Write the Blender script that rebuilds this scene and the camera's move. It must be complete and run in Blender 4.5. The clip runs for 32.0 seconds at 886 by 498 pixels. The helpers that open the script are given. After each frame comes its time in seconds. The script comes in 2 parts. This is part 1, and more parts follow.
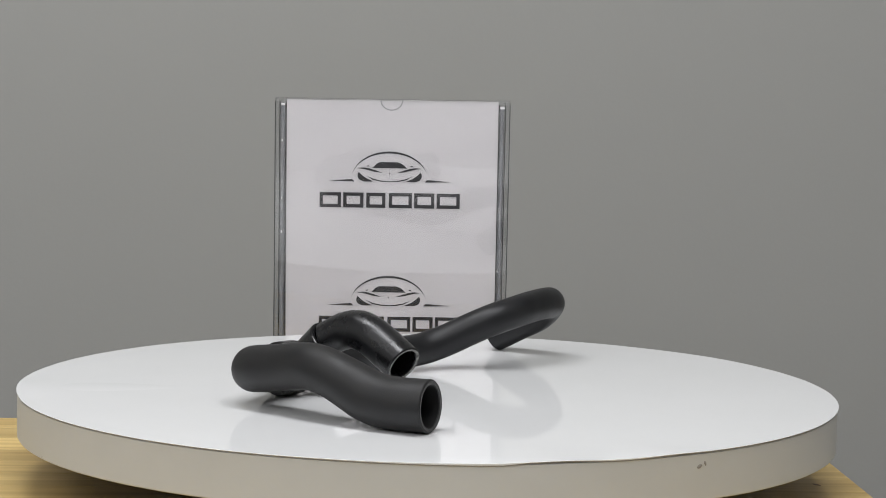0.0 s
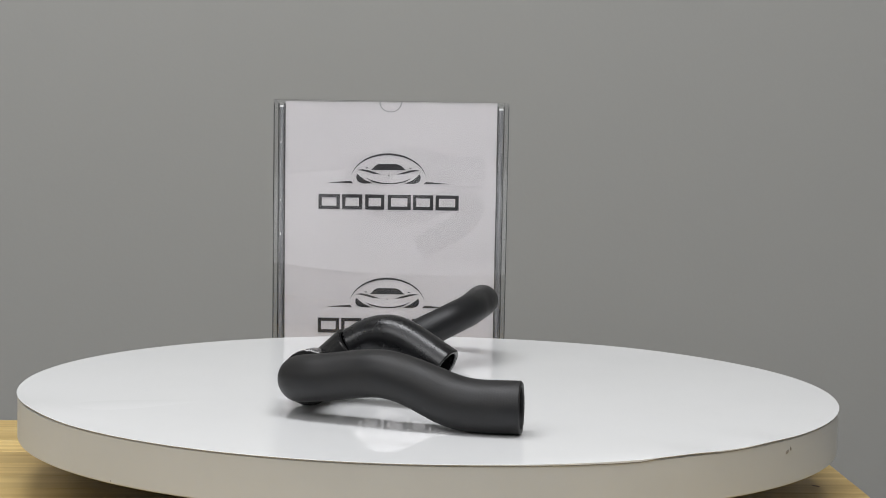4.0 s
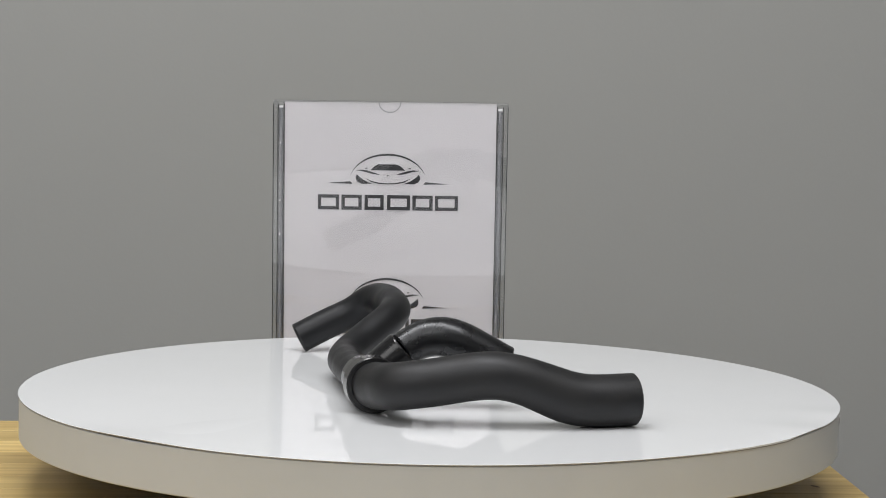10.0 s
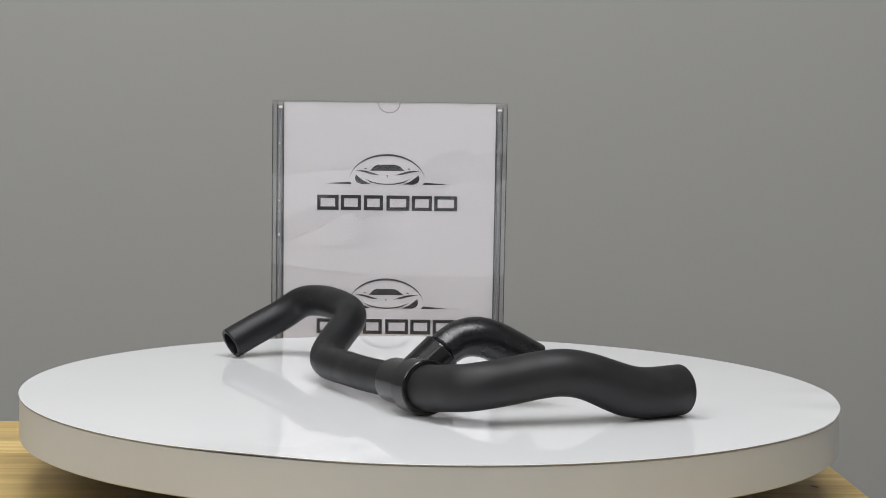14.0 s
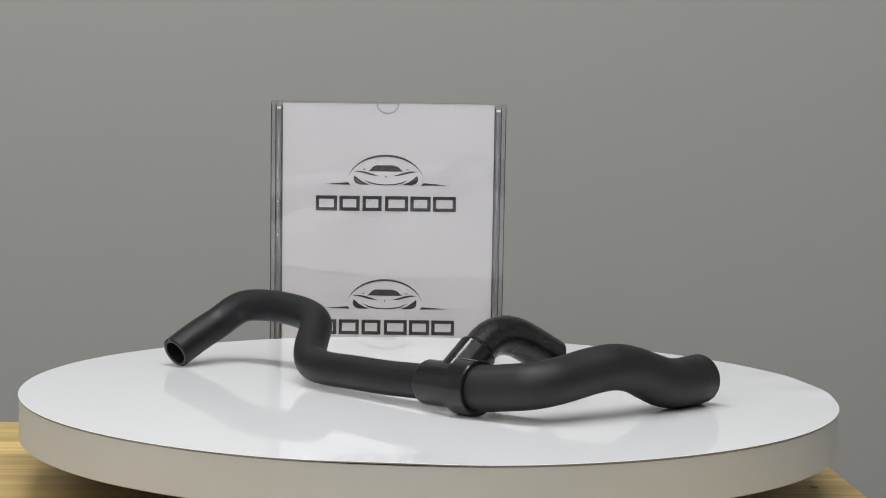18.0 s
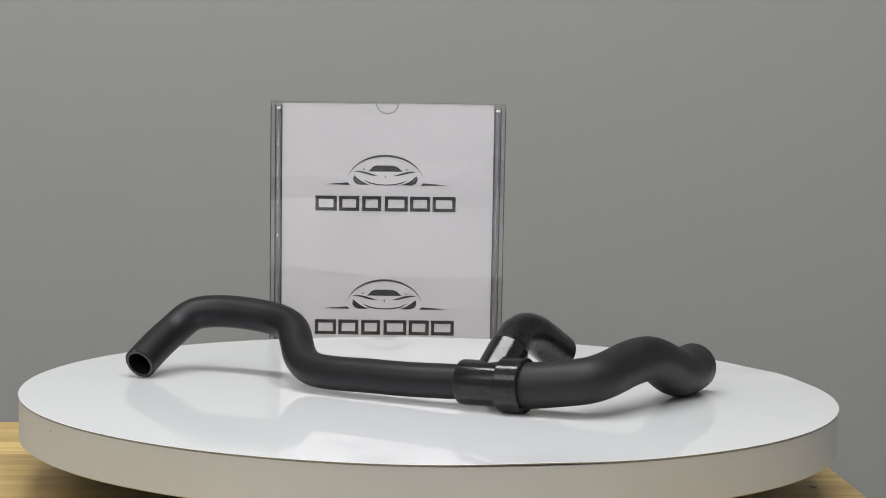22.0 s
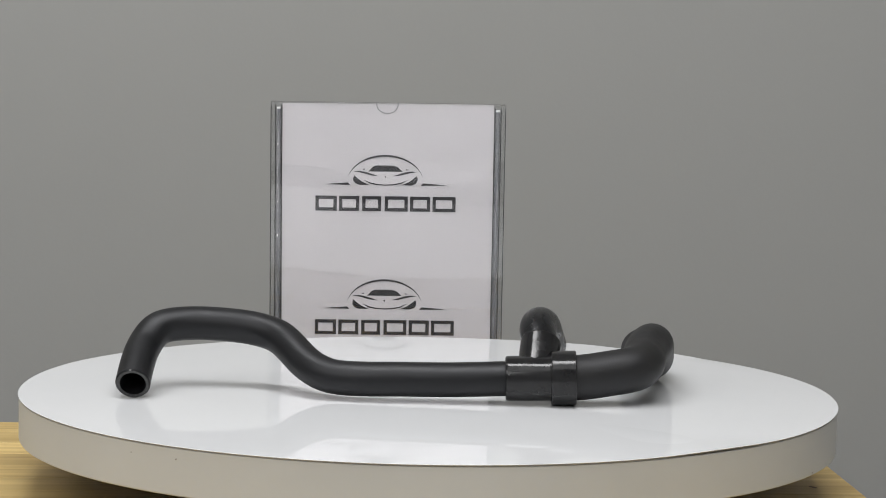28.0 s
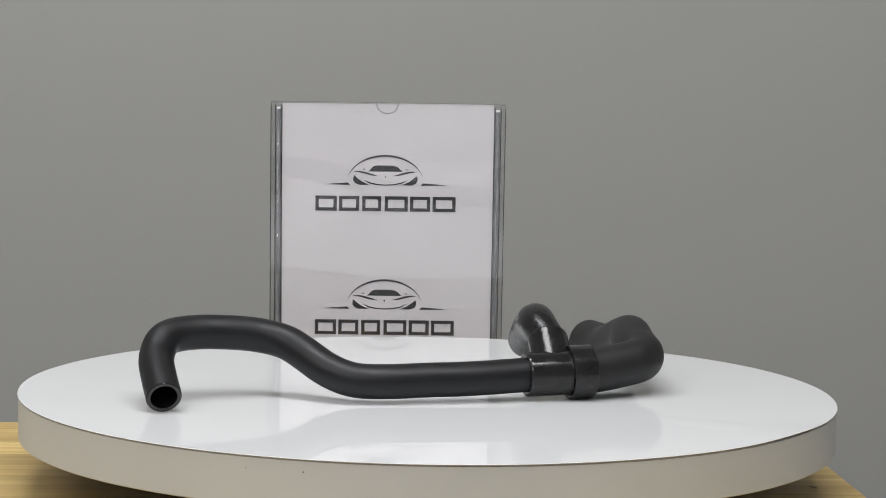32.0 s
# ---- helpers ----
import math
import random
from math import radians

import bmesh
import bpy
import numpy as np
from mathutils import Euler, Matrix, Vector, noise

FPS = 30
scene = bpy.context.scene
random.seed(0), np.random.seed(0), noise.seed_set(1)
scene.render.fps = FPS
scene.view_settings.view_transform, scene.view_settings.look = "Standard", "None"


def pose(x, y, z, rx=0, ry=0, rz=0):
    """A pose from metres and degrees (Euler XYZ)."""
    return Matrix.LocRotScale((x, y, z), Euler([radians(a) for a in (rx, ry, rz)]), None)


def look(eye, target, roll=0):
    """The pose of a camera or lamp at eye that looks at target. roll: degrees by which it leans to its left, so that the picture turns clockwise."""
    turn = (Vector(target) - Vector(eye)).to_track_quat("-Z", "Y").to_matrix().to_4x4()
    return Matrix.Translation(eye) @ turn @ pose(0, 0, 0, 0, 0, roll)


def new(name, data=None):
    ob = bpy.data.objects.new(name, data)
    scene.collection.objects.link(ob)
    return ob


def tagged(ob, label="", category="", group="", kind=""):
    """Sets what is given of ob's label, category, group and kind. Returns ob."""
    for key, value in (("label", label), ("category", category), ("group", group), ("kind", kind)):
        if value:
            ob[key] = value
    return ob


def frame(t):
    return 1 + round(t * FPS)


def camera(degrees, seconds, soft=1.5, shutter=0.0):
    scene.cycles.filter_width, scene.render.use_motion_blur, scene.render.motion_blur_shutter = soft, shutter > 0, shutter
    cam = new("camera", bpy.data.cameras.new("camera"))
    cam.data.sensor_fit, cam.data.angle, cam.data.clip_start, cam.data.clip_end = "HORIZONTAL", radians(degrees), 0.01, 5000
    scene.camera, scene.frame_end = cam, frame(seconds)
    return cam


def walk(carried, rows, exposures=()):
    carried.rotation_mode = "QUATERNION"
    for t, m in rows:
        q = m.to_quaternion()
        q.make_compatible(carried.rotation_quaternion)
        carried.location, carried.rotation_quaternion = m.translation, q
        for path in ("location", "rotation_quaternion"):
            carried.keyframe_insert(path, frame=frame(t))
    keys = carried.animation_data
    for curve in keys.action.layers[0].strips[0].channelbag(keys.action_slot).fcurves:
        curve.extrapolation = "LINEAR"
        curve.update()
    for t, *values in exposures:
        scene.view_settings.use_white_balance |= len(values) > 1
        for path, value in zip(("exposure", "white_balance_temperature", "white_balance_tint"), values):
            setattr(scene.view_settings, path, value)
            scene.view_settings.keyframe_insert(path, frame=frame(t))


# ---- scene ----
# ---- camera ----
# Metres. The disc's upper face is at z = DISC_TOP, the wooden table at z = 0.
R = 0.35
DISC_TOP = 0.080
EYE = Vector((0.0, -5.6654 * R, 0.8742 * R + DISC_TOP))
PAN, TILT, ROLL = 0.286, 5.36, 1.216
DEGREES = 21.675


def aim(dpan=0.0, dtilt=0.0):
    a, b = radians(PAN + dpan), radians(TILT + dtilt)
    way = Vector((math.sin(a) * math.cos(b), math.cos(a) * math.cos(b), -math.sin(b)))
    return look(EYE, EYE + way, ROLL + 1.4 * dtilt)


cam = camera(DEGREES, 32.0, soft=0.95)
# The tripod head settles by a tenth of a degree in the first twenty seconds.
SETTLE = [(0, 0, 0), (1, 0.0, -0.013), (2, 0.008, -0.02), (3, 0.013, -0.041), (5.5, 0.033, -0.045), (7, 0.036, -0.05), (10, 0.041, -0.053),
          (11, 0.05, -0.058), (14, 0.056, -0.062), (16.5, 0.078, -0.075), (18.5, 0.093, -0.079), (20, 0.098, -0.081), (32, 0.099, -0.082)]
walk(cam, [(t, aim(p, q)) for t, p, q in SETTLE])

# ---- light ----
world = bpy.data.worlds.new("world")
scene.world = world
world.use_nodes = True
world.node_tree.nodes["Background"].inputs[0].default_value = (0.8, 0.85, 0.9, 1)
world.node_tree.nodes["Background"].inputs[1].default_value = 0.05
scene.view_settings.exposure = 0.0


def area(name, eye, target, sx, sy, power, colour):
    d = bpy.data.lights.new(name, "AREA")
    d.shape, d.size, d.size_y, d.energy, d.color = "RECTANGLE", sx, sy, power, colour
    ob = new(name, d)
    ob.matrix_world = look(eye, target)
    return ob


# Assumed overhead lamps out of view, sized by the highlights they leave.
area("assumed_ceiling_lamp", (-0.08, -0.38, 2.1), (-0.05, -0.33, 0), 2.3, 0.36, 37, (0.99, 0.99, 1.0))
area("assumed_ceiling_lamp", (-0.15, -1.3, 2.1), (-0.12, -1.2, 0), 2.6, 1.2, 12, (0.99, 0.99, 1.0))
# Added out of view to light the upright faces from the front left.
area("added_front_lamp", (-1.15, -1.85, 1.65), (0.05, 0.3, 0.15), 2.2, 0.9, 18.5, (1.0, 0.995, 0.99))


# ---- materials ----
def material(name, base, rough=0.5, metal=0.0, spec=0.5):
    m = bpy.data.materials.new(name)
    m.use_nodes = True
    b = m.node_tree.nodes["Principled BSDF"]
    b.inputs["Base Color"].default_value = (*base, 1)
    b.inputs["Roughness"].default_value, b.inputs["Metallic"].default_value = rough, metal
    b.inputs["Specular IOR Level"].default_value = spec
    return m


def node(m, kind, **inputs):
    n = m.node_tree.nodes.new(kind)
    for k, v in inputs.items():
        n.inputs[k.replace("_", " ")].default_value = v
    return n


def link(m, a, ao, b, bi):
    m.node_tree.links.new(a.outputs[ao], b.inputs[bi])


def noisy(m, c1, c2, scale, detail=4.0, rough=None, bump=0.0, fine=0.0, stretch=(1, 1, 1), distance=0.001):
    """Colour that wanders between two tones, roughness between two values and a fine bump, in object space."""
    b = m.node_tree.nodes["Principled BSDF"]
    tc, mp = node(m, "ShaderNodeTexCoord"), node(m, "ShaderNodeMapping")
    mp.inputs["Scale"].default_value = stretch
    link(m, tc, "Object", mp, "Vector")
    n = node(m, "ShaderNodeTexNoise", Scale=scale, Detail=detail, Roughness=0.6)
    link(m, mp, 0, n, "Vector")
    ramp = node(m, "ShaderNodeValToRGB")
    ramp.color_ramp.elements[0].position, ramp.color_ramp.elements[1].position = 0.3, 0.7
    ramp.color_ramp.elements[0].color, ramp.color_ramp.elements[1].color = (*c1, 1), (*c2, 1)
    link(m, n, 0, ramp, 0)
    link(m, ramp, 0, b, "Base Color")
    if rough:
        mr = node(m, "ShaderNodeMapRange")
        mr.inputs["From Min"].default_value, mr.inputs["From Max"].default_value = 0.3, 0.7
        mr.inputs["To Min"].default_value, mr.inputs["To Max"].default_value = rough
        link(m, n, 0, mr, 0)
        link(m, mr, 0, b, "Roughness")
    if bump:
        n2 = node(m, "ShaderNodeTexNoise", Scale=fine, Detail=3.0)
        link(m, mp, 0, n2, "Vector")
        bp = node(m, "ShaderNodeBump", Strength=bump, Distance=distance)
        link(m, n2, 0, bp, "Height")
        link(m, bp, 0, b, "Normal")
    return m


WALL = noisy(material("grey_wall_paint", (0.3, 0.3, 0.29), 0.9), (0.384, 0.386, 0.376), (0.404, 0.406, 0.396), 1.3, rough=(0.85, 0.95), bump=0.12, fine=160)
WHITE = noisy(material("white_room_paint", (0.7, 0.7, 0.68), 0.9), (0.68, 0.68, 0.66), (0.74, 0.74, 0.72), 2.0, bump=0.1, fine=120)
FLOOR = noisy(material("grey_floor", (0.25, 0.24, 0.23), 0.5), (0.22, 0.21, 0.2), (0.28, 0.27, 0.26), 5.0, rough=(0.4, 0.6))
SHEET = noisy(material("white_gloss_acrylic", (0.8, 0.8, 0.8), 0.05, spec=0.33), (0.782, 0.793, 0.808), (0.802, 0.813, 0.828), 6.0, rough=(0.022, 0.05), bump=0.04, fine=17, distance=0.0006)
RIM = noisy(material("white_matte_board", (0.7, 0.68, 0.64), 0.5), (0.570, 0.588, 0.602), (0.608, 0.626, 0.64), 9.0, rough=(0.45, 0.6), bump=0.05, fine=300)
# Serves the foot and the added plate that deepens the shade.
DARK = noisy(material("dark_base_and_shade", (0.03, 0.028, 0.025), 0.7), (0.03, 0.027, 0.024), (0.05, 0.045, 0.04), 20.0)
SEAM = material("grey_sheet_edge", (0.3, 0.295, 0.29), 0.6)
CHIP = material("chipped_edge", (0.3, 0.285, 0.27), 0.8)
PAPER = noisy(material("white_paper", (0.72, 0.71, 0.73), 0.8), (0.533, 0.514, 0.528), (0.561, 0.542, 0.556), 7.0, bump=0.08, fine=5, distance=0.002)
INK = noisy(material("dark_grey_ink", (0.05, 0.05, 0.055), 0.6), (0.025, 0.025, 0.028), (0.036, 0.036, 0.04), 90.0)
PLASTIC = noisy(material("gloss_black_plastic", (0.012, 0.012, 0.013), 0.18, spec=0.42), (0.010, 0.010, 0.011), (0.016, 0.016, 0.017), 60.0, rough=(0.11, 0.19), bump=0.10, fine=60)

ACRYLIC = bpy.data.materials.new("clear_acrylic")
ACRYLIC.use_nodes = True
_b = ACRYLIC.node_tree.nodes["Principled BSDF"]
_b.inputs["Base Color"].default_value = (0.90, 0.905, 0.91, 1)
_b.inputs["Roughness"].default_value, _b.inputs["IOR"].default_value, _b.inputs["Transmission Weight"].default_value = 0.02, 1.49, 1.0


# Clear acrylic edge, its refracted dark put into the base colour.
EDGE = noisy(material("refracted_edge_dark", (0.2, 0.21, 0.21), 0.12), (0.035, 0.037, 0.04), (0.15, 0.155, 0.16), 12.0, stretch=(40, 40, 3), rough=(0.05, 0.2))
STRIP = noisy(material("clear_spacer_strip", (0.3, 0.3, 0.32), 0.2), (0.15, 0.155, 0.165), (0.36, 0.36, 0.38), 9.0, stretch=(60, 60, 2.2), rough=(0.08, 0.3))
for _m, _w in ((EDGE, 0.3), (STRIP, 0.25)):
    _m.node_tree.nodes["Principled BSDF"].inputs["Transmission Weight"].default_value = _w


def rubber(name, rough, ribs, spread, spec=0.44, dust=(0.0078, 0.008, 0.0093)):
    """Black rubber with faint mould ribs across the hose, in patches; uv is metres along and round it."""
    m = noisy(material(name, (0.02, 0.02, 0.021), 0.55, spec=spec), (0.0052, 0.0053, 0.0062), dust, 45.0, rough=rough)
    b = m.node_tree.nodes["Principled BSDF"]
    b.inputs["Specular Tint"].default_value = (0.96, 0.97, 1.0, 1)
    uv = node(m, "ShaderNodeTexCoord")
    wave = node(m, "ShaderNodeTexWave", Scale=136.0, Distortion=0.5)
    wave.bands_direction = "X"
    link(m, uv, "UV", wave, "Vector")
    patch = node(m, "ShaderNodeTexNoise", Scale=14.0, Detail=2.0)
    link(m, uv, "Object", patch, "Vector")
    mr = node(m, "ShaderNodeMapRange")
    mr.inputs["From Min"].default_value, mr.inputs["From Max"].default_value = spread, spread + 0.2
    link(m, patch, 0, mr, 0)
    mul = node(m, "ShaderNodeMath")
    mul.operation = "MULTIPLY"
    faint = node(m, "ShaderNodeMath")
    faint.operation = "MULTIPLY"
    faint.inputs[1].default_value = ribs
    link(m, wave, 1, faint, 0)
    link(m, faint, 0, mul, 0)
    link(m, mr, 0, mul, 1)
    grain = node(m, "ShaderNodeTexNoise", Scale=1100.0, Detail=2.0)
    link(m, uv, "Object", grain, "Vector")
    add = node(m, "ShaderNodeMath")
    add.operation = "ADD"
    link(m, mul, 0, add, 0)
    link(m, grain, 0, add, 1)
    bp = node(m, "ShaderNodeBump", Strength=0.27, Distance=0.0003)
    link(m, add, 0, bp, "Height")
    link(m, bp, 0, b, "Normal")
    return m


RUBBER = rubber("black_rubber", (0.38, 0.52), 0.3, 0.47, 0.40)
MATT_RUBBER = rubber("matt_black_rubber", (0.46, 0.60), 0.38, 0.40, 0.49, (0.0108, 0.0100, 0.0095))
RIBBED_RUBBER = rubber("ribbed_black_rubber", (0.23, 0.34), 0.22, 0.44, 0.56)
CUT = noisy(material("cut_rubber_edge", (0.05, 0.05, 0.05), 0.7), (0.02, 0.02, 0.021), (0.085, 0.085, 0.085), 420.0)

WORN = noisy(material("worn_rubber_edge", (0.1, 0.1, 0.1), 0.7), (0.04, 0.04, 0.04), (0.30, 0.30, 0.29), 300.0)


def wood():
    m = material("pine_board", (0.5, 0.36, 0.17), 0.5)
    b = m.node_tree.nodes["Principled BSDF"]
    tc, mp = node(m, "ShaderNodeTexCoord"), node(m, "ShaderNodeMapping")
    mp.inputs["Scale"].default_value = (1.3, 21, 21)
    link(m, tc, "Object", mp, "Vector")
    info = node(m, "ShaderNodeObjectInfo")
    vec = node(m, "ShaderNodeVectorMath")
    vec.operation = "ADD"
    off = node(m, "ShaderNodeVectorMath")
    off.operation = "SCALE"
    off.inputs[0].default_value = (7, 13, 3)
    link(m, info, "Random", off, "Scale")
    link(m, mp, 0, vec, 0)
    link(m, off, 0, vec, 1)
    n = node(m, "ShaderNodeTexNoise", Scale=2.6, Detail=5.0, Roughness=0.52, Distortion=0.9)
    link(m, vec, 0, n, "Vector")
    ramp = node(m, "ShaderNodeValToRGB")
    for e, (pos, col) in zip(ramp.color_ramp.elements, ((0.28, (0.42, 0.275, 0.092)), (0.70, (0.70, 0.52, 0.21)))):
        e.position, e.color = pos, (*col, 1)
    link(m, n, 0, ramp, 0)
    hue = node(m, "ShaderNodeHueSaturation")
    mr = node(m, "ShaderNodeMapRange")
    mr.inputs["To Min"].default_value, mr.inputs["To Max"].default_value = 0.85, 1.12
    link(m, info, "Random", mr, 0)
    link(m, mr, 0, hue, "Value")
    link(m, ramp, 0, hue, "Color")
    link(m, hue, 0, b, "Base Color")
    bp = node(m, "ShaderNodeBump", Strength=0.15, Distance=0.001)
    link(m, n, 0, bp, "Height")
    link(m, bp, 0, b, "Normal")
    b.inputs["Roughness"].default_value = 0.5
    return m


WOOD = wood()
KNOT = noisy(material("dark_knot", (0.09, 0.05, 0.02), 0.6), (0.09, 0.05, 0.018), (0.2, 0.12, 0.045), 200.0)


# ---- mesh helpers ----
def mesh_of(name, bm, mat, smooth=True):
    me = bpy.data.meshes.new(name)
    bm.normal_update()
    bm.to_mesh(me)
    bm.free()
    for m in mat if isinstance(mat, (list, tuple)) else (mat,):
        me.materials.append(m)
    if smooth:
        me.shade_smooth()
        me.set_sharp_from_angle(angle=radians(16))
    return me


def part(name, bm, mat, parent, label="", m=None, smooth=True):
    ob = new(name, mesh_of(name, bm, mat, smooth))
    ob.parent = parent
    if m is not None:
        ob.matrix_basis = m
    return tagged(ob, label)


def box(sx, sy, sz, m=None, bevel=0.0, seg=2):
    bm = bmesh.new()
    bmesh.ops.create_cube(bm, size=1, matrix=(m or Matrix()) @ Matrix.Diagonal((sx, sy, sz, 1)))
    if bevel:
        bmesh.ops.bevel(bm, geom=bm.edges[:], offset=bevel, segments=seg, affect="EDGES", profile=0.5)
    return bm


def lathe(profile, n=48, m=None, closed=True):
    """Turns (radius, height) round the z axis. closed: the profile ends where it began, so that the solid is a ring."""
    bm = bmesh.new()
    rings = []
    for r, z in profile:
        if r < 1e-6:
            rings.append([bm.verts.new((0, 0, z))])
        else:
            rings.append([bm.verts.new((r * math.cos(2 * math.pi * k / n), r * math.sin(2 * math.pi * k / n), z)) for k in range(n)])
    pairs = list(zip(rings, rings[1:])) + ([(rings[-1], rings[0])] if closed else [])
    for a, b in pairs:
        for k in range(n):
            j = (k + 1) % n
            q = [a[k % len(a)], a[j % len(a)], b[j % len(b)], b[k % len(b)]]
            q = list(dict.fromkeys(q))
            if len(q) > 2:
                bm.faces.new(q)
    bmesh.ops.recalc_face_normals(bm, faces=bm.faces[:])
    if m is not None:
        bm.transform(m)
    return bm


def axis_pose(a, b):
    """A pose at a whose z axis points to b."""
    a, b = Vector(a), Vector(b)
    return Matrix.Translation(a) @ (b - a).to_track_quat("Z", "Y").to_matrix().to_4x4()


def smooth_path(points, n):
    """A centripetal spline through the points, as evenly spaced places."""
    P = [Vector(p) for p in points]
    Q = [2 * P[0] - P[1], *P, 2 * P[-1] - P[-2]]
    out = []
    for i in range(len(P) - 1):
        p0, p1, p2, p3 = Q[i:i + 4]
        d0, d1, d2 = ((b - a).length ** 0.5 + 1e-6 for a, b in ((p0, p1), (p1, p2), (p2, p3)))
        m1 = ((p1 - p0) / d0 - (p2 - p0) / (d0 + d1) + (p2 - p1) / d1) * d1
        m2 = ((p2 - p1) / d1 - (p3 - p1) / (d1 + d2) + (p3 - p2) / d2) * d1
        for k in range(24):
            u = k / 24
            out.append((2 * u ** 3 - 3 * u * u + 1) * p1 + (u ** 3 - 2 * u * u + u) * m1 + (3 * u * u - 2 * u ** 3) * p2 + (u ** 3 - u * u) * m2)
    out.append(P[-1])
    for _ in range(60):
        out = [out[0]] + [(a + 2 * b + c) / 4 for a, b, c in zip(out, out[1:], out[2:])] + [out[-1]]
    s = [0.0]
    for a, b in zip(out, out[1:]):
        s.append(s[-1] + (b - a).length)
    grid, k = [], 0
    for i in range(n):
        x = s[-1] * i / (n - 1)
        while k < len(s) - 2 and s[k + 1] < x:
            k += 1
        grid.append(out[k].lerp(out[k + 1], min(1, (x - s[k]) / max(1e-9, s[k + 1] - s[k]))))
    return grid, s[-1]


def hose_mesh(path, length, radius, wall, cut_start=False, cut_end=True, around=40, inner=0.05):
    """A rubber hose along the path: outer skin, rounded cut faces and the bore behind them. radius: a function of 0..1."""
    bm = bmesh.new()
    uv = bm.loops.layers.uv.new("UVMap")
    n = len(path)
    up = Vector((0, 0, 1))
    rings = []
    frames = []
    for i, p in enumerate(path):
        t = (path[min(i + 1, n - 1)] - path[max(i - 1, 0)]).normalized()
        up = (up - t * up.dot(t)).normalized()
        frames.append((p, t, up.copy(), t.cross(up)))

    def ring(f, r, shift=0.0):
        p, t, a, b = f
        return [bm.verts.new(p + t * shift + a * (r * math.cos(2 * math.pi * k / around)) + b * (r * math.sin(2 * math.pi * k / around))) for k in range(around)]

    rows = []
    e = 0.0012
    bore = max(2, int(n * inner / length))
    if cut_start:
        for i in range(bore, -1, -3):
            rows.append((ring(frames[i], radius(i / (n - 1)) - wall), i / (n - 1), 0))
        rows.append((ring(frames[0], radius(0) - wall + e * 0.5, -e * 0.6), 0, 1))
        rows.append((ring(frames[0], radius(0) - e, -e), 0, 1))
    for i in range(n):
        rows.append((ring(frames[i], radius(i / (n - 1))), i / (n - 1), 0))
    if cut_end:
        rows.append((ring(frames[-1], radius(1) - e, e), 1, 1))
        rows.append((ring(frames[-1], radius(1) - wall + e * 0.5, e * 0.6), 1, 1))
        for i in range(n - 1, n - 1 - bore, -3):
            rows.append((ring(frames[i], radius(i / (n - 1)) - wall), i / (n - 1), 0))
    for (a, s, c), (b, s2, c2) in zip(rows, rows[1:]):
        for k in range(around):
            j = (k + 1) % around
            f = bm.faces.new((a[k], a[j], b[j], b[k]))
            f.material_index = 1 if c and c2 else 0
            for loop, (ss, kk) in zip(f.loops, ((s, k), (s, k + 1), (s2, k + 1), (s2, k))):
                loop[uv].uv = (ss * length, kk / around * 0.08)
    for end in (rows[0][0], rows[-1][0]):
        bm.faces.new(end)
    bmesh.ops.recalc_face_normals(bm, faces=bm.faces[:])
    return bm


def thing(name, label, category, group="", at=None):
    ob = new(name)
    ob.empty_display_size = 0.05
    if at is not None:
        ob.matrix_basis = at
    return tagged(ob, label, category, group)


# ---- the room ----
def structure(name, bm, mat, label):
    ob = new(name, mesh_of(name, bm, mat, smooth=False))
    return tagged(ob, label, name.split("_")[0], kind="structure")


FLOOR_Z, CEIL_Z = -0.75, 2.15
WALL_Y = 1.25
structure("wall_back", box(5.4, 0.1, CEIL_Z - FLOOR_Z, pose(0, WALL_Y + 0.05, (CEIL_Z + FLOOR_Z) / 2)), WALL, "plain matt grey painted wall behind the table")
structure("wall_front", box(5.4, 0.1, CEIL_Z - FLOOR_Z, pose(0, -3.25, (CEIL_Z + FLOOR_Z) / 2)), WHITE, "plain pale painted wall behind the camera")
structure("wall_left", box(0.1, WALL_Y + 3.2, CEIL_Z - FLOOR_Z, pose(-2.65, (WALL_Y - 3.2) / 2, (CEIL_Z + FLOOR_Z) / 2)), WHITE, "plain pale painted side wall of the room")
structure("wall_right", box(0.1, WALL_Y + 3.2, CEIL_Z - FLOOR_Z, pose(2.65, (WALL_Y - 3.2) / 2, (CEIL_Z + FLOOR_Z) / 2)), WHITE, "plain pale painted side wall of the room")
structure("floor", box(5.4, WALL_Y + 3.4, 0.1, pose(0, (WALL_Y - 3.2) / 2, FLOOR_Z - 0.05)), FLOOR, "plain grey floor of the small studio room")
structure("ceiling", box(5.4, WALL_Y + 3.4, 0.1, pose(0, (WALL_Y - 3.2) / 2, CEIL_Z + 0.05)), WHITE, "plain white painted ceiling of the studio room")


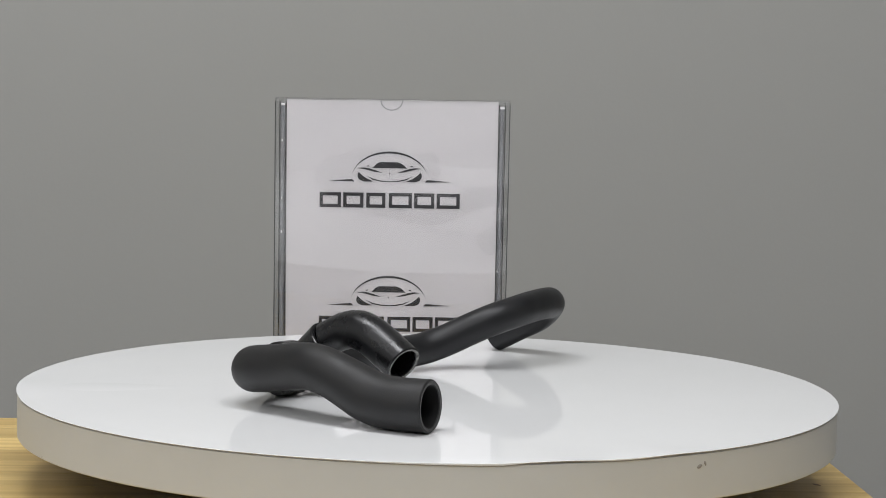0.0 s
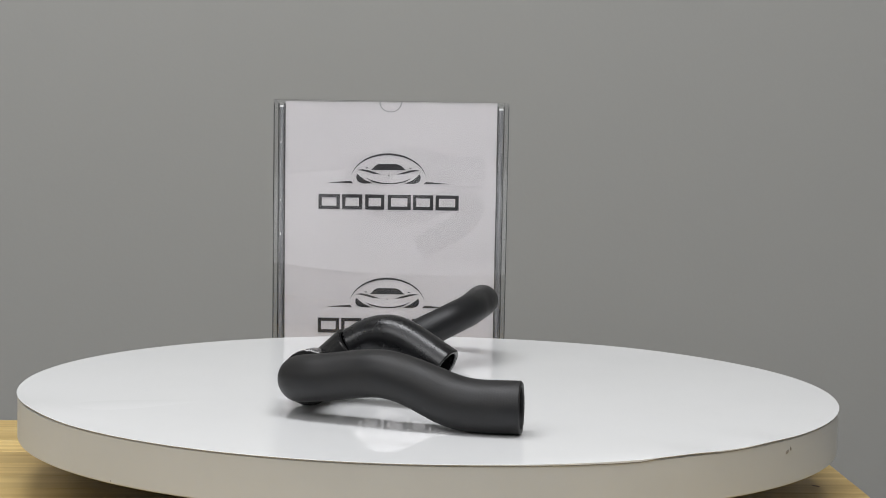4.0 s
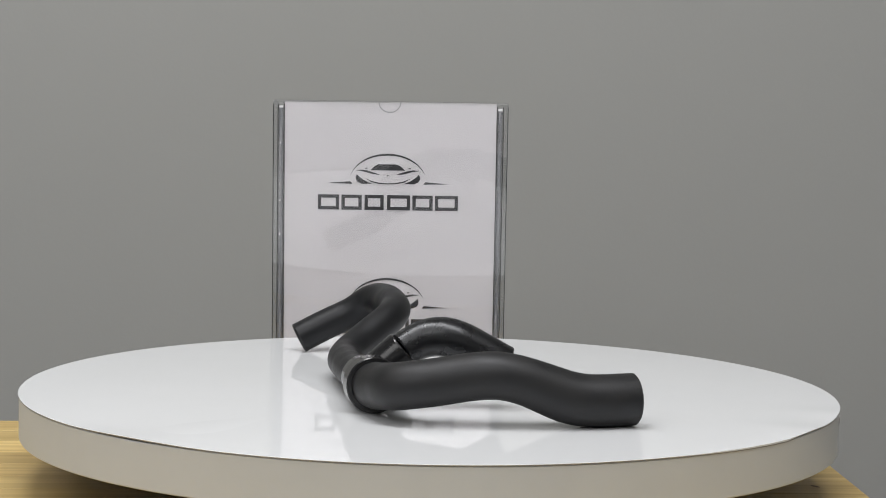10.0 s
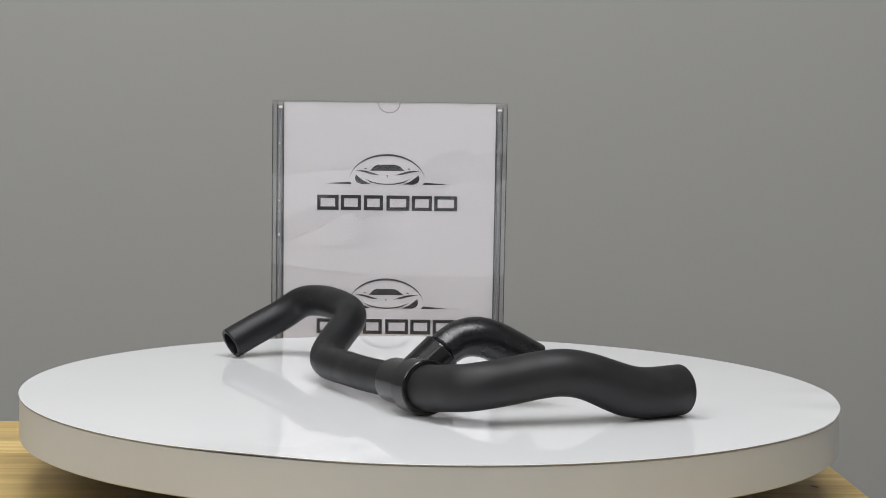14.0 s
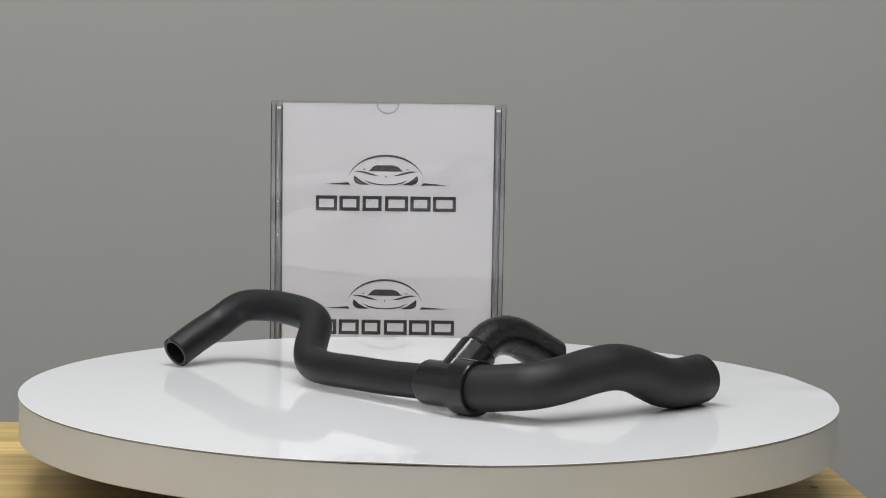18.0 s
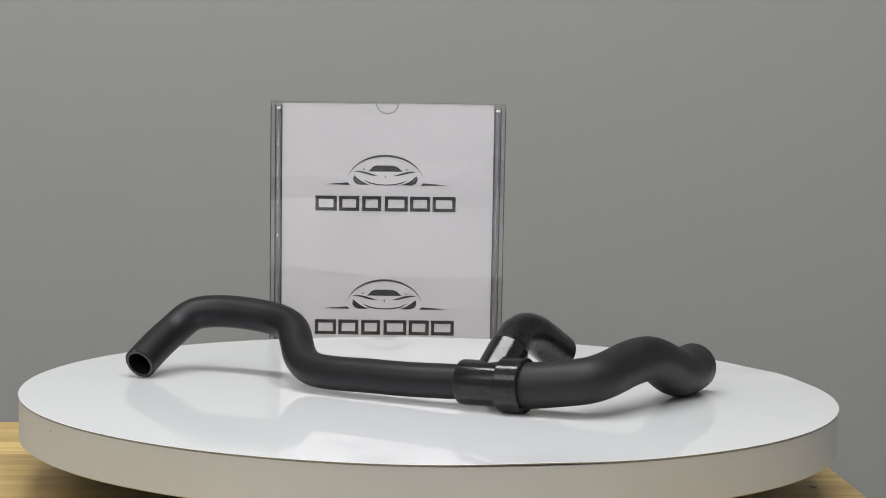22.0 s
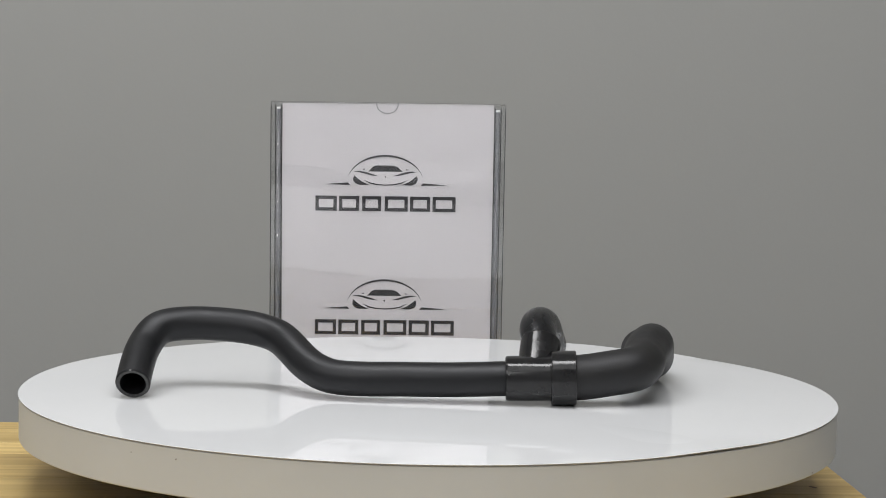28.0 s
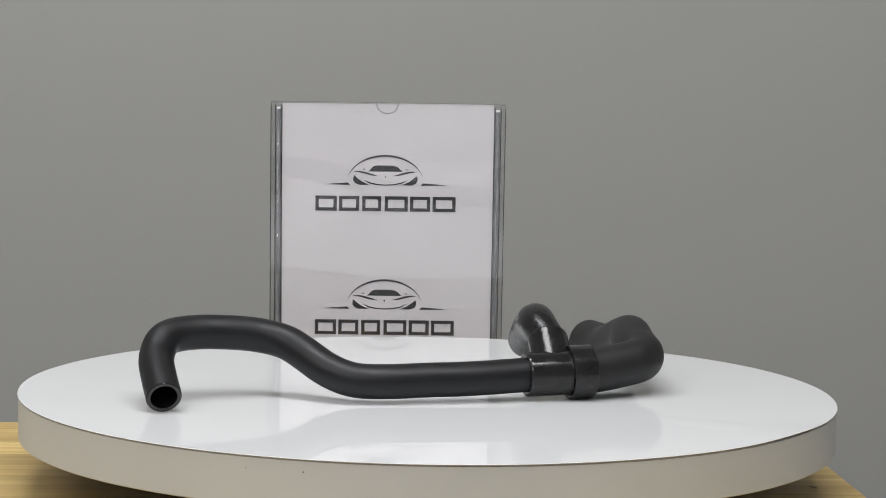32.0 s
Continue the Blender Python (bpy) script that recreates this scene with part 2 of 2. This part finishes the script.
# ---- the wooden table ----
def wooden_table():
    YAW = 3.6
    table = thing("wooden_table", "light pine table of glued staves with a dark knot", "table", at=pose(0.3700, 0.1006, 0, 0, 0, YAW))
    # The table's own axes: x = 0 is its side edge by the far corner, y = FAR its far edge.
    FAR, LONG, DEEP, THICK = 0.2113, 0.958, 0.789, 0.03
    stave = DEEP / 14
    for k in range(14):
        y = FAR - stave * (k + 0.5)
        part("stave", box(LONG, stave - 0.0003, THICK, None, 0.0004, 1), WOOD, table, m=pose(-LONG / 2, y, -THICK / 2))
    for x in (-0.06, -LONG + 0.06):
        for y in (FAR - 0.06, FAR - DEEP + 0.06):
            part("leg", box(0.06, 0.06, 0.72, None, 0.004), WOOD, table, m=pose(x, y, -THICK - 0.36))
    bm = lathe([(0.0, 0.0), (0.004, 0.0002), (0.0065, 0.0)], 20, closed=False)
    bm.transform(Matrix.Diagonal((0.85, 0.36, 1, 1)))
    part("knot", bm, KNOT, table, "small dark knot in the pine", pose(-0.0366, -0.0958, 0.0004, 0, 0, -64))
    return table


wooden_table()


# ---- the turntable ----
SPIN = 4.35  # degrees a second, anticlockwise from above


def turntable():
    t = thing("turntable", "round white motorised turntable with a glossy acrylic top", "turntable", at=pose(0, 0, 0))
    part("foot", lathe([(0.0, 0.0), (0.122, 0.0), (0.124, 0.002), (0.124, 0.032), (0.122, 0.034), (0.0, 0.034)], 64, closed=False), DARK, t, "dark round foot under the disc")
    part("bearing", lathe([(0.0, 0.034), (0.08, 0.034), (0.08, 0.0412), (0.0, 0.0412)], 48, closed=False), DARK, t)
    platter = new("platter")
    platter.empty_display_size = 0.05
    platter.parent = t
    z1, z0 = DISC_TOP - 0.0013, DISC_TOP - 0.0376
    rr = R - 0.0007
    off = pose(-0.0004, -0.0036, 0)  # the disc sits a little off the axis
    part("drum", lathe([(0.0, z0), (rr - 0.0012, z0), (rr - 0.0004, z0 + 0.0004), (rr, z0 + 0.0012), (rr, z1 - 0.0008), (rr - 0.0008, z1), (0.0, z1)], 192, closed=False), RIM, platter, "off-white matt side of the disc", off)
    # the thin sheet hangs over the side of the disc in one stretch, ends there in a step, and has lifted in two other places
    def about(a, mid, half):
        return math.exp(-(((a - mid + 180) % 360 - 180) / half) ** 2)

    def droop(a):
        d = (a + 81.0 + 180) % 360 - 180  # degrees past the step, along the turn
        lip = max(0.0, 1 + d / 26) if d < 0 else max(0.0, 1 - d / 3.2)
        return 0.0015 * lip * lip * (3 - 2 * lip) + 0.0007 * about(a, -66, 5)

    def lift(a):
        return 0.0012 * about(a, -173, 9) + 0.0007 * about(a, -73, 4) + 0.0005 * about(a, -58, 4) + 0.0004 * about(a, 38, 12)

    def bearing_of(v):
        return math.hypot(v.co.x, v.co.y), math.degrees(math.atan2(v.co.y, v.co.x))

    seam = lathe([(rr - 0.004, 0.0), (R - 0.0003, 0.0), (R - 0.0002, 0.0002), (R - 0.0002, 0.0006), (rr - 0.004, 0.0006)], 240, pose(0, 0, z1))
    for v in seam.verts:
        r, a = bearing_of(v)
        if r > rr:
            v.co.z += lift(a) - droop(a)
    part("seam", seam, SEAM, platter, "thin grey edge under the acrylic sheet", off)
    # An added dark plate deepens the shade below the disc.
    part("shade_plate", lathe([(0.0, z0 - 0.0012), (rr - 0.03, z0 - 0.0012), (rr - 0.03, z0 - 0.0002), (0.0, z0 - 0.0002)], 128, closed=False), DARK, platter, "added dark plate that deepens the shade below the disc", off)
    bm = lathe([(0.0, 0.0006), (R - 0.0003, 0.0006), (R, 0.0008), (R, 0.0011), (R - 0.0003, 0.0013), *((r, 0.0013) for r in (0.335, 0.32, 0.305, 0.29, 0.27, 0.12)), (0.0, 0.0013)], 240, closed=False)
    for v in bm.verts:
        r, a = bearing_of(v)
        if r > 0.27:
            low = 1.0 if v.co.z < 0.0009 and r > R - 0.001 else 0.3
            v.co.z += lift(a) * ((r - 0.27) / 0.08) ** 2 - droop(a) * low * max(0, (r - 0.33) / 0.02) ** 2
    part("top_sheet", bm, SHEET, platter, "glossy white acrylic sheet that mirrors the hoses", off @ pose(0, 0, z1))
    # small chips in the side of the disc
    for deg, dz, w, h in ((-54.5, -0.0098, 0.0055, 0.003), (-53.6, -0.0081, 0.002, 0.004), (-150.5, -0.034, 0.0012, 0.001), (116.0, -0.0085, 0.0016, 0.0013), (108.6, -0.0085, 0.0011, 0.001)):
        a = radians(deg)
        c = lathe([(0.0, 0.0006), (0.6, 0.0005), (1.0, 0.0)], 12, closed=False)
        c.transform(Matrix.Diagonal((w / 2, h / 2, 1, 1)))
        part("chip", c, CHIP, platter, "small chip in the white edge", off @ Matrix.Translation((rr * math.cos(a), rr * math.sin(a), z1 + dz)) @ pose(0, 0, 0, 0, 0, deg + 90) @ pose(0, 0, 0, 90, 0, 0) @ pose(0, 0, 0, 0, 0, 20))
    return platter


platter = turntable()


# ---- the hoses ----
def hose_assembly():
    top = thing("coolant_hose", "branched black rubber coolant hose with a glossy plastic tee", "hose", at=pose(0, 0, DISC_TOP))
    small = SMALL_PATH
    large = LARGE_PATH
    side = SIDE_PATH
    tip = Vector(small[-1])
    way = (tip - Vector(small[-5])).normalized()
    start = tip - way * 0.0590
    path, length = smooth_path(small[:-3] + [tuple(start + way * 0.006)], 220)
    part("small_hose", hose_mesh(path, length, lambda s: 0.0146, 0.0042, cut_start=True, cut_end=False), [RUBBER, CUT], top, "slim matt black rubber hose with three bends")
    nick = box(0.0022, 0.0012, 0.0009, None, 0.0003, 1)
    part("nick", nick, WORN, top, "pale nick in the cut edge of the slim hose", axis_pose(path[0], path[1]) @ pose(0.0013, 0.0139, -0.0006))
    path, length = smooth_path([tuple(tip - way * 0.007)] + large, 200)

    def big(s):
        k = min(1, max(0, (s - 0.6) / 0.2))
        return 0.0190 + 0.0018 * k * k * (3 - 2 * k)

    part("large_hose", hose_mesh(path, length, big, 0.0044), [MATT_RUBBER, CUT], top, "thick wavy matt black rubber hose")
    path, length = smooth_path(side, 130)
    part("side_hose", hose_mesh(path, length, lambda s: 0.0146 + 0.0021 * min(1, s * 2.5), 0.0038, cut_start=True), [RIBBED_RUBBER, WORN], top, "short arched matt black rubber hose")
    # the tee
    tee = new("connector")
    tee.parent = top
    tagged(tee, "glossy black plastic tee connector")
    m = axis_pose(start, tip)
    part("socket", lathe([(0.0140, 0.0), (0.0172, 0.0), (0.0182, 0.0006), (0.0187, 0.0018), (0.0189, 0.004), (0.0189, 0.041), (0.0140, 0.041)], 56, m), PLASTIC, tee)
    part("collar", lathe([(0.0150, 0.0395), (0.0220, 0.0380), (0.0229, 0.0389), (0.0229, 0.0580), (0.0220, 0.0590), (0.0188, 0.0590), (0.0186, 0.0577), (0.0150, 0.0577)], 64, m), PLASTIC, tee, "raised glossy collar")
    root = start + way * 0.0262
    head = Vector(side[0]) + (Vector(side[1]) - Vector(side[0])) * 0.1
    bm_ = axis_pose(root, head)
    reach = (head - root).length
    part("branch", lathe([(0.0135, 0.004), (0.0172, 0.004), (0.0172, reach - 0.0015), (0.0168, reach - 0.0004), (0.0160, reach), (0.0135, reach)], 48, bm_), PLASTIC, tee, "side branch of the tee")
    for z in (0.0369,):
        part("ring_edge", lathe([(0.0150, z), (0.0192, z), (0.0194, z + 0.0003), (0.0194, z + 0.0009), (0.0150, z + 0.0009)], 56, m), PLASTIC, tee)
    return top


SMALL_PATH = [(0.0638, 0.2463, 0.0129), (0.0857, 0.2320, 0.0263), (0.1053, 0.2166, 0.0382), (0.1132, 0.1997, 0.0512), (0.1078, 0.1743, 0.0545), (0.0930, 0.1487, 0.0539),
              (0.0763, 0.1254, 0.0510), (0.0573, 0.1129, 0.0457), (0.0370, 0.1100, 0.0369), (0.0155, 0.1075, 0.0267), (-0.0061, 0.0990, 0.0194), (-0.0265, 0.0794, 0.0183),
              (-0.0461, 0.0519, 0.0191), (-0.0677, 0.0215, 0.0195), (-0.0864, -0.0077, 0.0214), (-0.1056, -0.0391, 0.0219), (-0.1253, -0.0706, 0.0231)]
LARGE_PATH = [(-0.1280, -0.0778, 0.0238), (-0.1361, -0.0980, 0.0268), (-0.1423, -0.1170, 0.0298), (-0.1360, -0.1307, 0.0324), (-0.1221, -0.1432, 0.0349), (-0.1060, -0.1580, 0.0387), (-0.0905, -0.1749, 0.0408),
              (-0.0747, -0.1881, 0.0369), (-0.0592, -0.1989, 0.0299), (-0.0453, -0.2091, 0.0236), (-0.0315, -0.2185, 0.0209), (-0.0161, -0.2273, 0.0208), (0.0011, -0.2356, 0.0211)]
SIDE_PATH = [(-0.0864, -0.0612, 0.0476), (-0.0719, -0.0676, 0.0557), (-0.0610, -0.0761, 0.0585), (-0.0509, -0.0859, 0.0564), (-0.0381, -0.0973, 0.0482), (-0.0213, -0.1132, 0.0356)]
hoses = hose_assembly()


# ---- the sign ----
SIGN_Y, SIGN_Z, SIGN_NOD = 0.5429, -0.047, 3.5  # the panels nod a little towards the turntable


def unseen_sign_plinth():
    # Added out of sight: carries the sign and gives its panel warm wood to reflect.
    wide, deep, tall = 0.52, 0.31, SIGN_Z - FLOOR_Z
    p = thing("plinth", "unseen pine box added to carry the sign and warm its reflection", "plinth", at=pose(-0.044, 0.475, FLOOR_Z))
    part("body", box(wide - 0.02, deep - 0.02, tall - 0.018, pose(0, 0, (tall - 0.018) / 2), 0.002), WOOD, p)
    part("top", box(wide, deep, 0.018, pose(0, 0, tall - 0.009), 0.002), WOOD, p)
    return p


def sign_holder():
    x0, x1, y = -0.1714, 0.0832, SIGN_Y
    w, h = x1 - x0, 0.3582
    LEAN = -0.15
    holder = thing("sign_holder", "clear upright acrylic sign holder behind the turntable", "sign holder", at=pose((x0 + x1) / 2, y, SIGN_Z + 0.0012, 0, LEAN, 0))
    part("base", box(w, 0.066, 0.004, pose(0, -0.0245, 0.002), 0.0008), ACRYLIC, holder)
    nod = pose(0, 0, 0.004, SIGN_NOD, 0, 0)
    front = part("front_panel", box(w, 0.0025, h - 0.004, pose(0, 0, (h - 0.004) / 2), 0.0005), ACRYLIC, holder, m=nod)
    back = part("back_panel", box(w, 0.0025, h - 0.004, pose(0, 0.0068, (h - 0.004) / 2), 0.0005), ACRYLIC, holder, m=nod)
    # the closed sides: a spacer strip between two glued seams, and the polished outer edge
    for s in (-1, 1):
        # The dark lines that clear edges refract are coloured into these strips.
        for inset, wide in ((0.0120, 0.0014), (0.0054, 0.0012), (0.0004, 0.0009)):
            part("side_wall", box(wide, 0.0042, h - 0.008, pose(s * (w / 2 - inset), 0.0034, (h - 0.008) / 2), 0.0003, 1), EDGE, holder, "acrylic edge strip with its refracted dark in the colour", nod)
        part("spacer", box(0.0045, 0.0041, h - 0.012, pose(s * (w / 2 - 0.0087), 0.0034, (h - 0.012) / 2), 0.0012, 3), STRIP, holder, "greyish clear spacer strip", nod)
        # The glint on each spacer's upper end is modelled as a white block.
        part("end_glint", box(0.0052 if s > 0 else 0.004, 0.0044, 0.0022, pose(s * (w / 2 - 0.0087), 0.0034, h - 0.0112), 0.0008), GLINT_WHITE, holder, "tiny white block for the glint on the strip's upper end", nod)
    # Bright ticks of light down the left edge, put in as pale blocks.
    for drop, tall in ((0.039, 0.0026), (0.102, 0.0018), (0.139, 0.0034)):
        part("edge_glint", box(0.0015, 0.0043, tall, pose(-(w / 2 - 0.0080), 0.0033, h - 0.0112 - drop), 0.0006), GLINT_WHITE, holder, "tiny pale block for a glint in the edge", nod)
    front.visible_shadow = back.visible_shadow = False
    return holder


def flat(points, z=0.0002):
    """A flat printed shape in the paper's plane (x to the right, y up), a little thick."""
    bm = bmesh.new()
    f = bm.faces.new([bm.verts.new((x, y, 0)) for x, y in points])
    f.normal_update()
    if f.normal.z < 0:
        f.normal_flip()
    r = bmesh.ops.extrude_face_region(bm, geom=[f])
    bmesh.ops.translate(bm, verts=[v for v in r["geom"] if isinstance(v, bmesh.types.BMVert)], vec=(0, 0, z))
    bmesh.ops.recalc_face_normals(bm, faces=bm.faces[:])
    return bm


def hollow(a, b, t):
    """An upright rectangle from corner a to corner b with an open middle, printed as a line of width t."""
    (x0, y1), (x1, y0) = a, b
    bm = bmesh.new()
    for x, y, w, h in ((x0, y0, x1 - x0, t), (x0, y1 - t, x1 - x0, t), (x0, y0 + t, t, y1 - y0 - 2 * t), (x1 - t, y0 + t, t, y1 - y0 - 2 * t)):
        bmesh.ops.create_cube(bm, size=1, matrix=Matrix.Translation((x + w / 2, y + h / 2, 0.0001)) @ Matrix.Diagonal((w, h, 0.0002, 1)))
    return bm


def crescent(pts_top, pts_bottom):
    return flat(pts_top + pts_bottom[::-1])


def arc(cx, cy, rx, ry, a0, a1, n=28):
    return [(cx + rx * math.cos(radians(a0 + (a1 - a0) * k / n)), cy + ry * math.sin(radians(a0 + (a1 - a0) * k / n))) for k in range(n + 1)]


def printed_sheet():
    x0, x1, y, zt = -0.1596, 0.0693, SIGN_Y + 0.0016, SIGN_Z + 0.3582
    w, h = x1 - x0, 0.3235
    nod = pose(0, SIGN_Y, SIGN_Z + 0.0052) @ pose(0, 0, 0, SIGN_NOD, 0, 0) @ pose(0, -SIGN_Y, -SIGN_Z - 0.0052)
    sheet = thing("paper_sheet", "white paper sheet printed with two grey car emblems", "paper", at=nod @ pose((x0 + x1) / 2, y + 0.0008, zt, 90, 0, 0) @ pose(0, 0, 0, 0, 0, 0.35))
    # the paper, with a thumb notch showing at its upper edge
    part("sheet", box(w, h, 0.0006, pose(0, -h / 2, 0), 0), PAPER, sheet)
    # The notch's edge and its shade are drawn as one grey line.
    notch = crescent(arc(-0.001, 0.0006, 0.0122, 0.0107, 180, 360), arc(-0.001, 0.0006, 0.0110, 0.0095, 180, 360))
    part("notch_line", notch, NOTCH, sheet, "thin grey line for the thumb notch's edge and its shade", pose(0, -0.0006, 0.0004))
    u = 0.229 / 374
    for cy in (-0.0, -223.4 * u):
        def q(px, py):
            return ((px - 695) * u, (177 - py) * u + cy)

        def put(name, bm, label=""):
            return part(name, bm, INK, sheet, label, pose(0, 0, 0.0004), smooth=False)

        # roof arch, tapering at both ends
        n = 40
        up, lo = [], []
        for k in range(n + 1):
            a = radians(168 - 156 * k / n)
            th = 3.4 * math.sin(math.pi * k / n) ** 0.7 + 0.2
            X, Y = 691 + 68 * math.cos(a), 318 - 51 * math.sin(a)
            up.append(q(X, Y))
            lo.append(q(X * 1.0 - 0.2 * math.cos(a), Y + th))
        put("roof_arch", crescent(up, lo), "grey arched line")
        put("windscreen", flat([q(*c) for c in ((660, 297), (668, 289), (674, 286), (705, 286), (713, 289), (722, 297))]))
        for s in (-1, 1):
            def g(px, py, s=s):
                return q(691 + s * (px - 691), py)
            put("side_line", flat([g(*c) for c in ((582, 320.5), (624, 317), (627, 319.5), (628, 321.5))]))
            put("headlight", flat([g(*c) for c in ((634, 308), (636, 304), (641, 309), (650, 315.5), (663, 321), (645, 321.3), (637, 318), (634, 313))]))
            put("bonnet_line", flat([g(*c) for c in ((634, 297.5), (645, 296), (655, 297.5), (668, 301.5), (678, 305), (664, 304), (652, 300.5), (643, 298.5))]))
            put("lower_lip", flat([g(*c) for c in ((650, 311), (664, 316.5), (678, 319.5), (691, 320.2), (691, 321.8), (676, 321.2), (662, 318.2))]))
            put("mirror", flat([g(*c) for c in ((650, 293), (654, 292), (655, 294), (651, 294.5))]))
        put("badge", flat([q(*c) for c in ((689.5, 305), (692.5, 305), (691, 309))]))
        # the name below, as six plain hollow blocks of its strokes' weight
        for a, b in ((567, 605), (609, 645), (650, 684), (690, 731), (735, 771), (775, 816)):
            put("name_block", hollow(q(a, 341), q(b, 368), 6.0 * u))
    return sheet


# White that stands for the glints on the holder's edges.
GLINT_WHITE = material("pale_glint", (0.75, 0.75, 0.76), 0.35)
NOTCH = material("notch_shadow_grey", (0.24, 0.24, 0.245), 0.6)
unseen_sign_plinth()
sign_holder()
printed_sheet()


# ---- what moves ----
def motions():
    times = [k * 1.0 for k in range(33)]
    walk(platter, [(t, pose(0, 0, 0, 0, 0, SPIN * t)) for t in times])
    walk(hoses, [(t, pose(0, 0, DISC_TOP, 0, 0, SPIN * t)) for t in times])


motions()
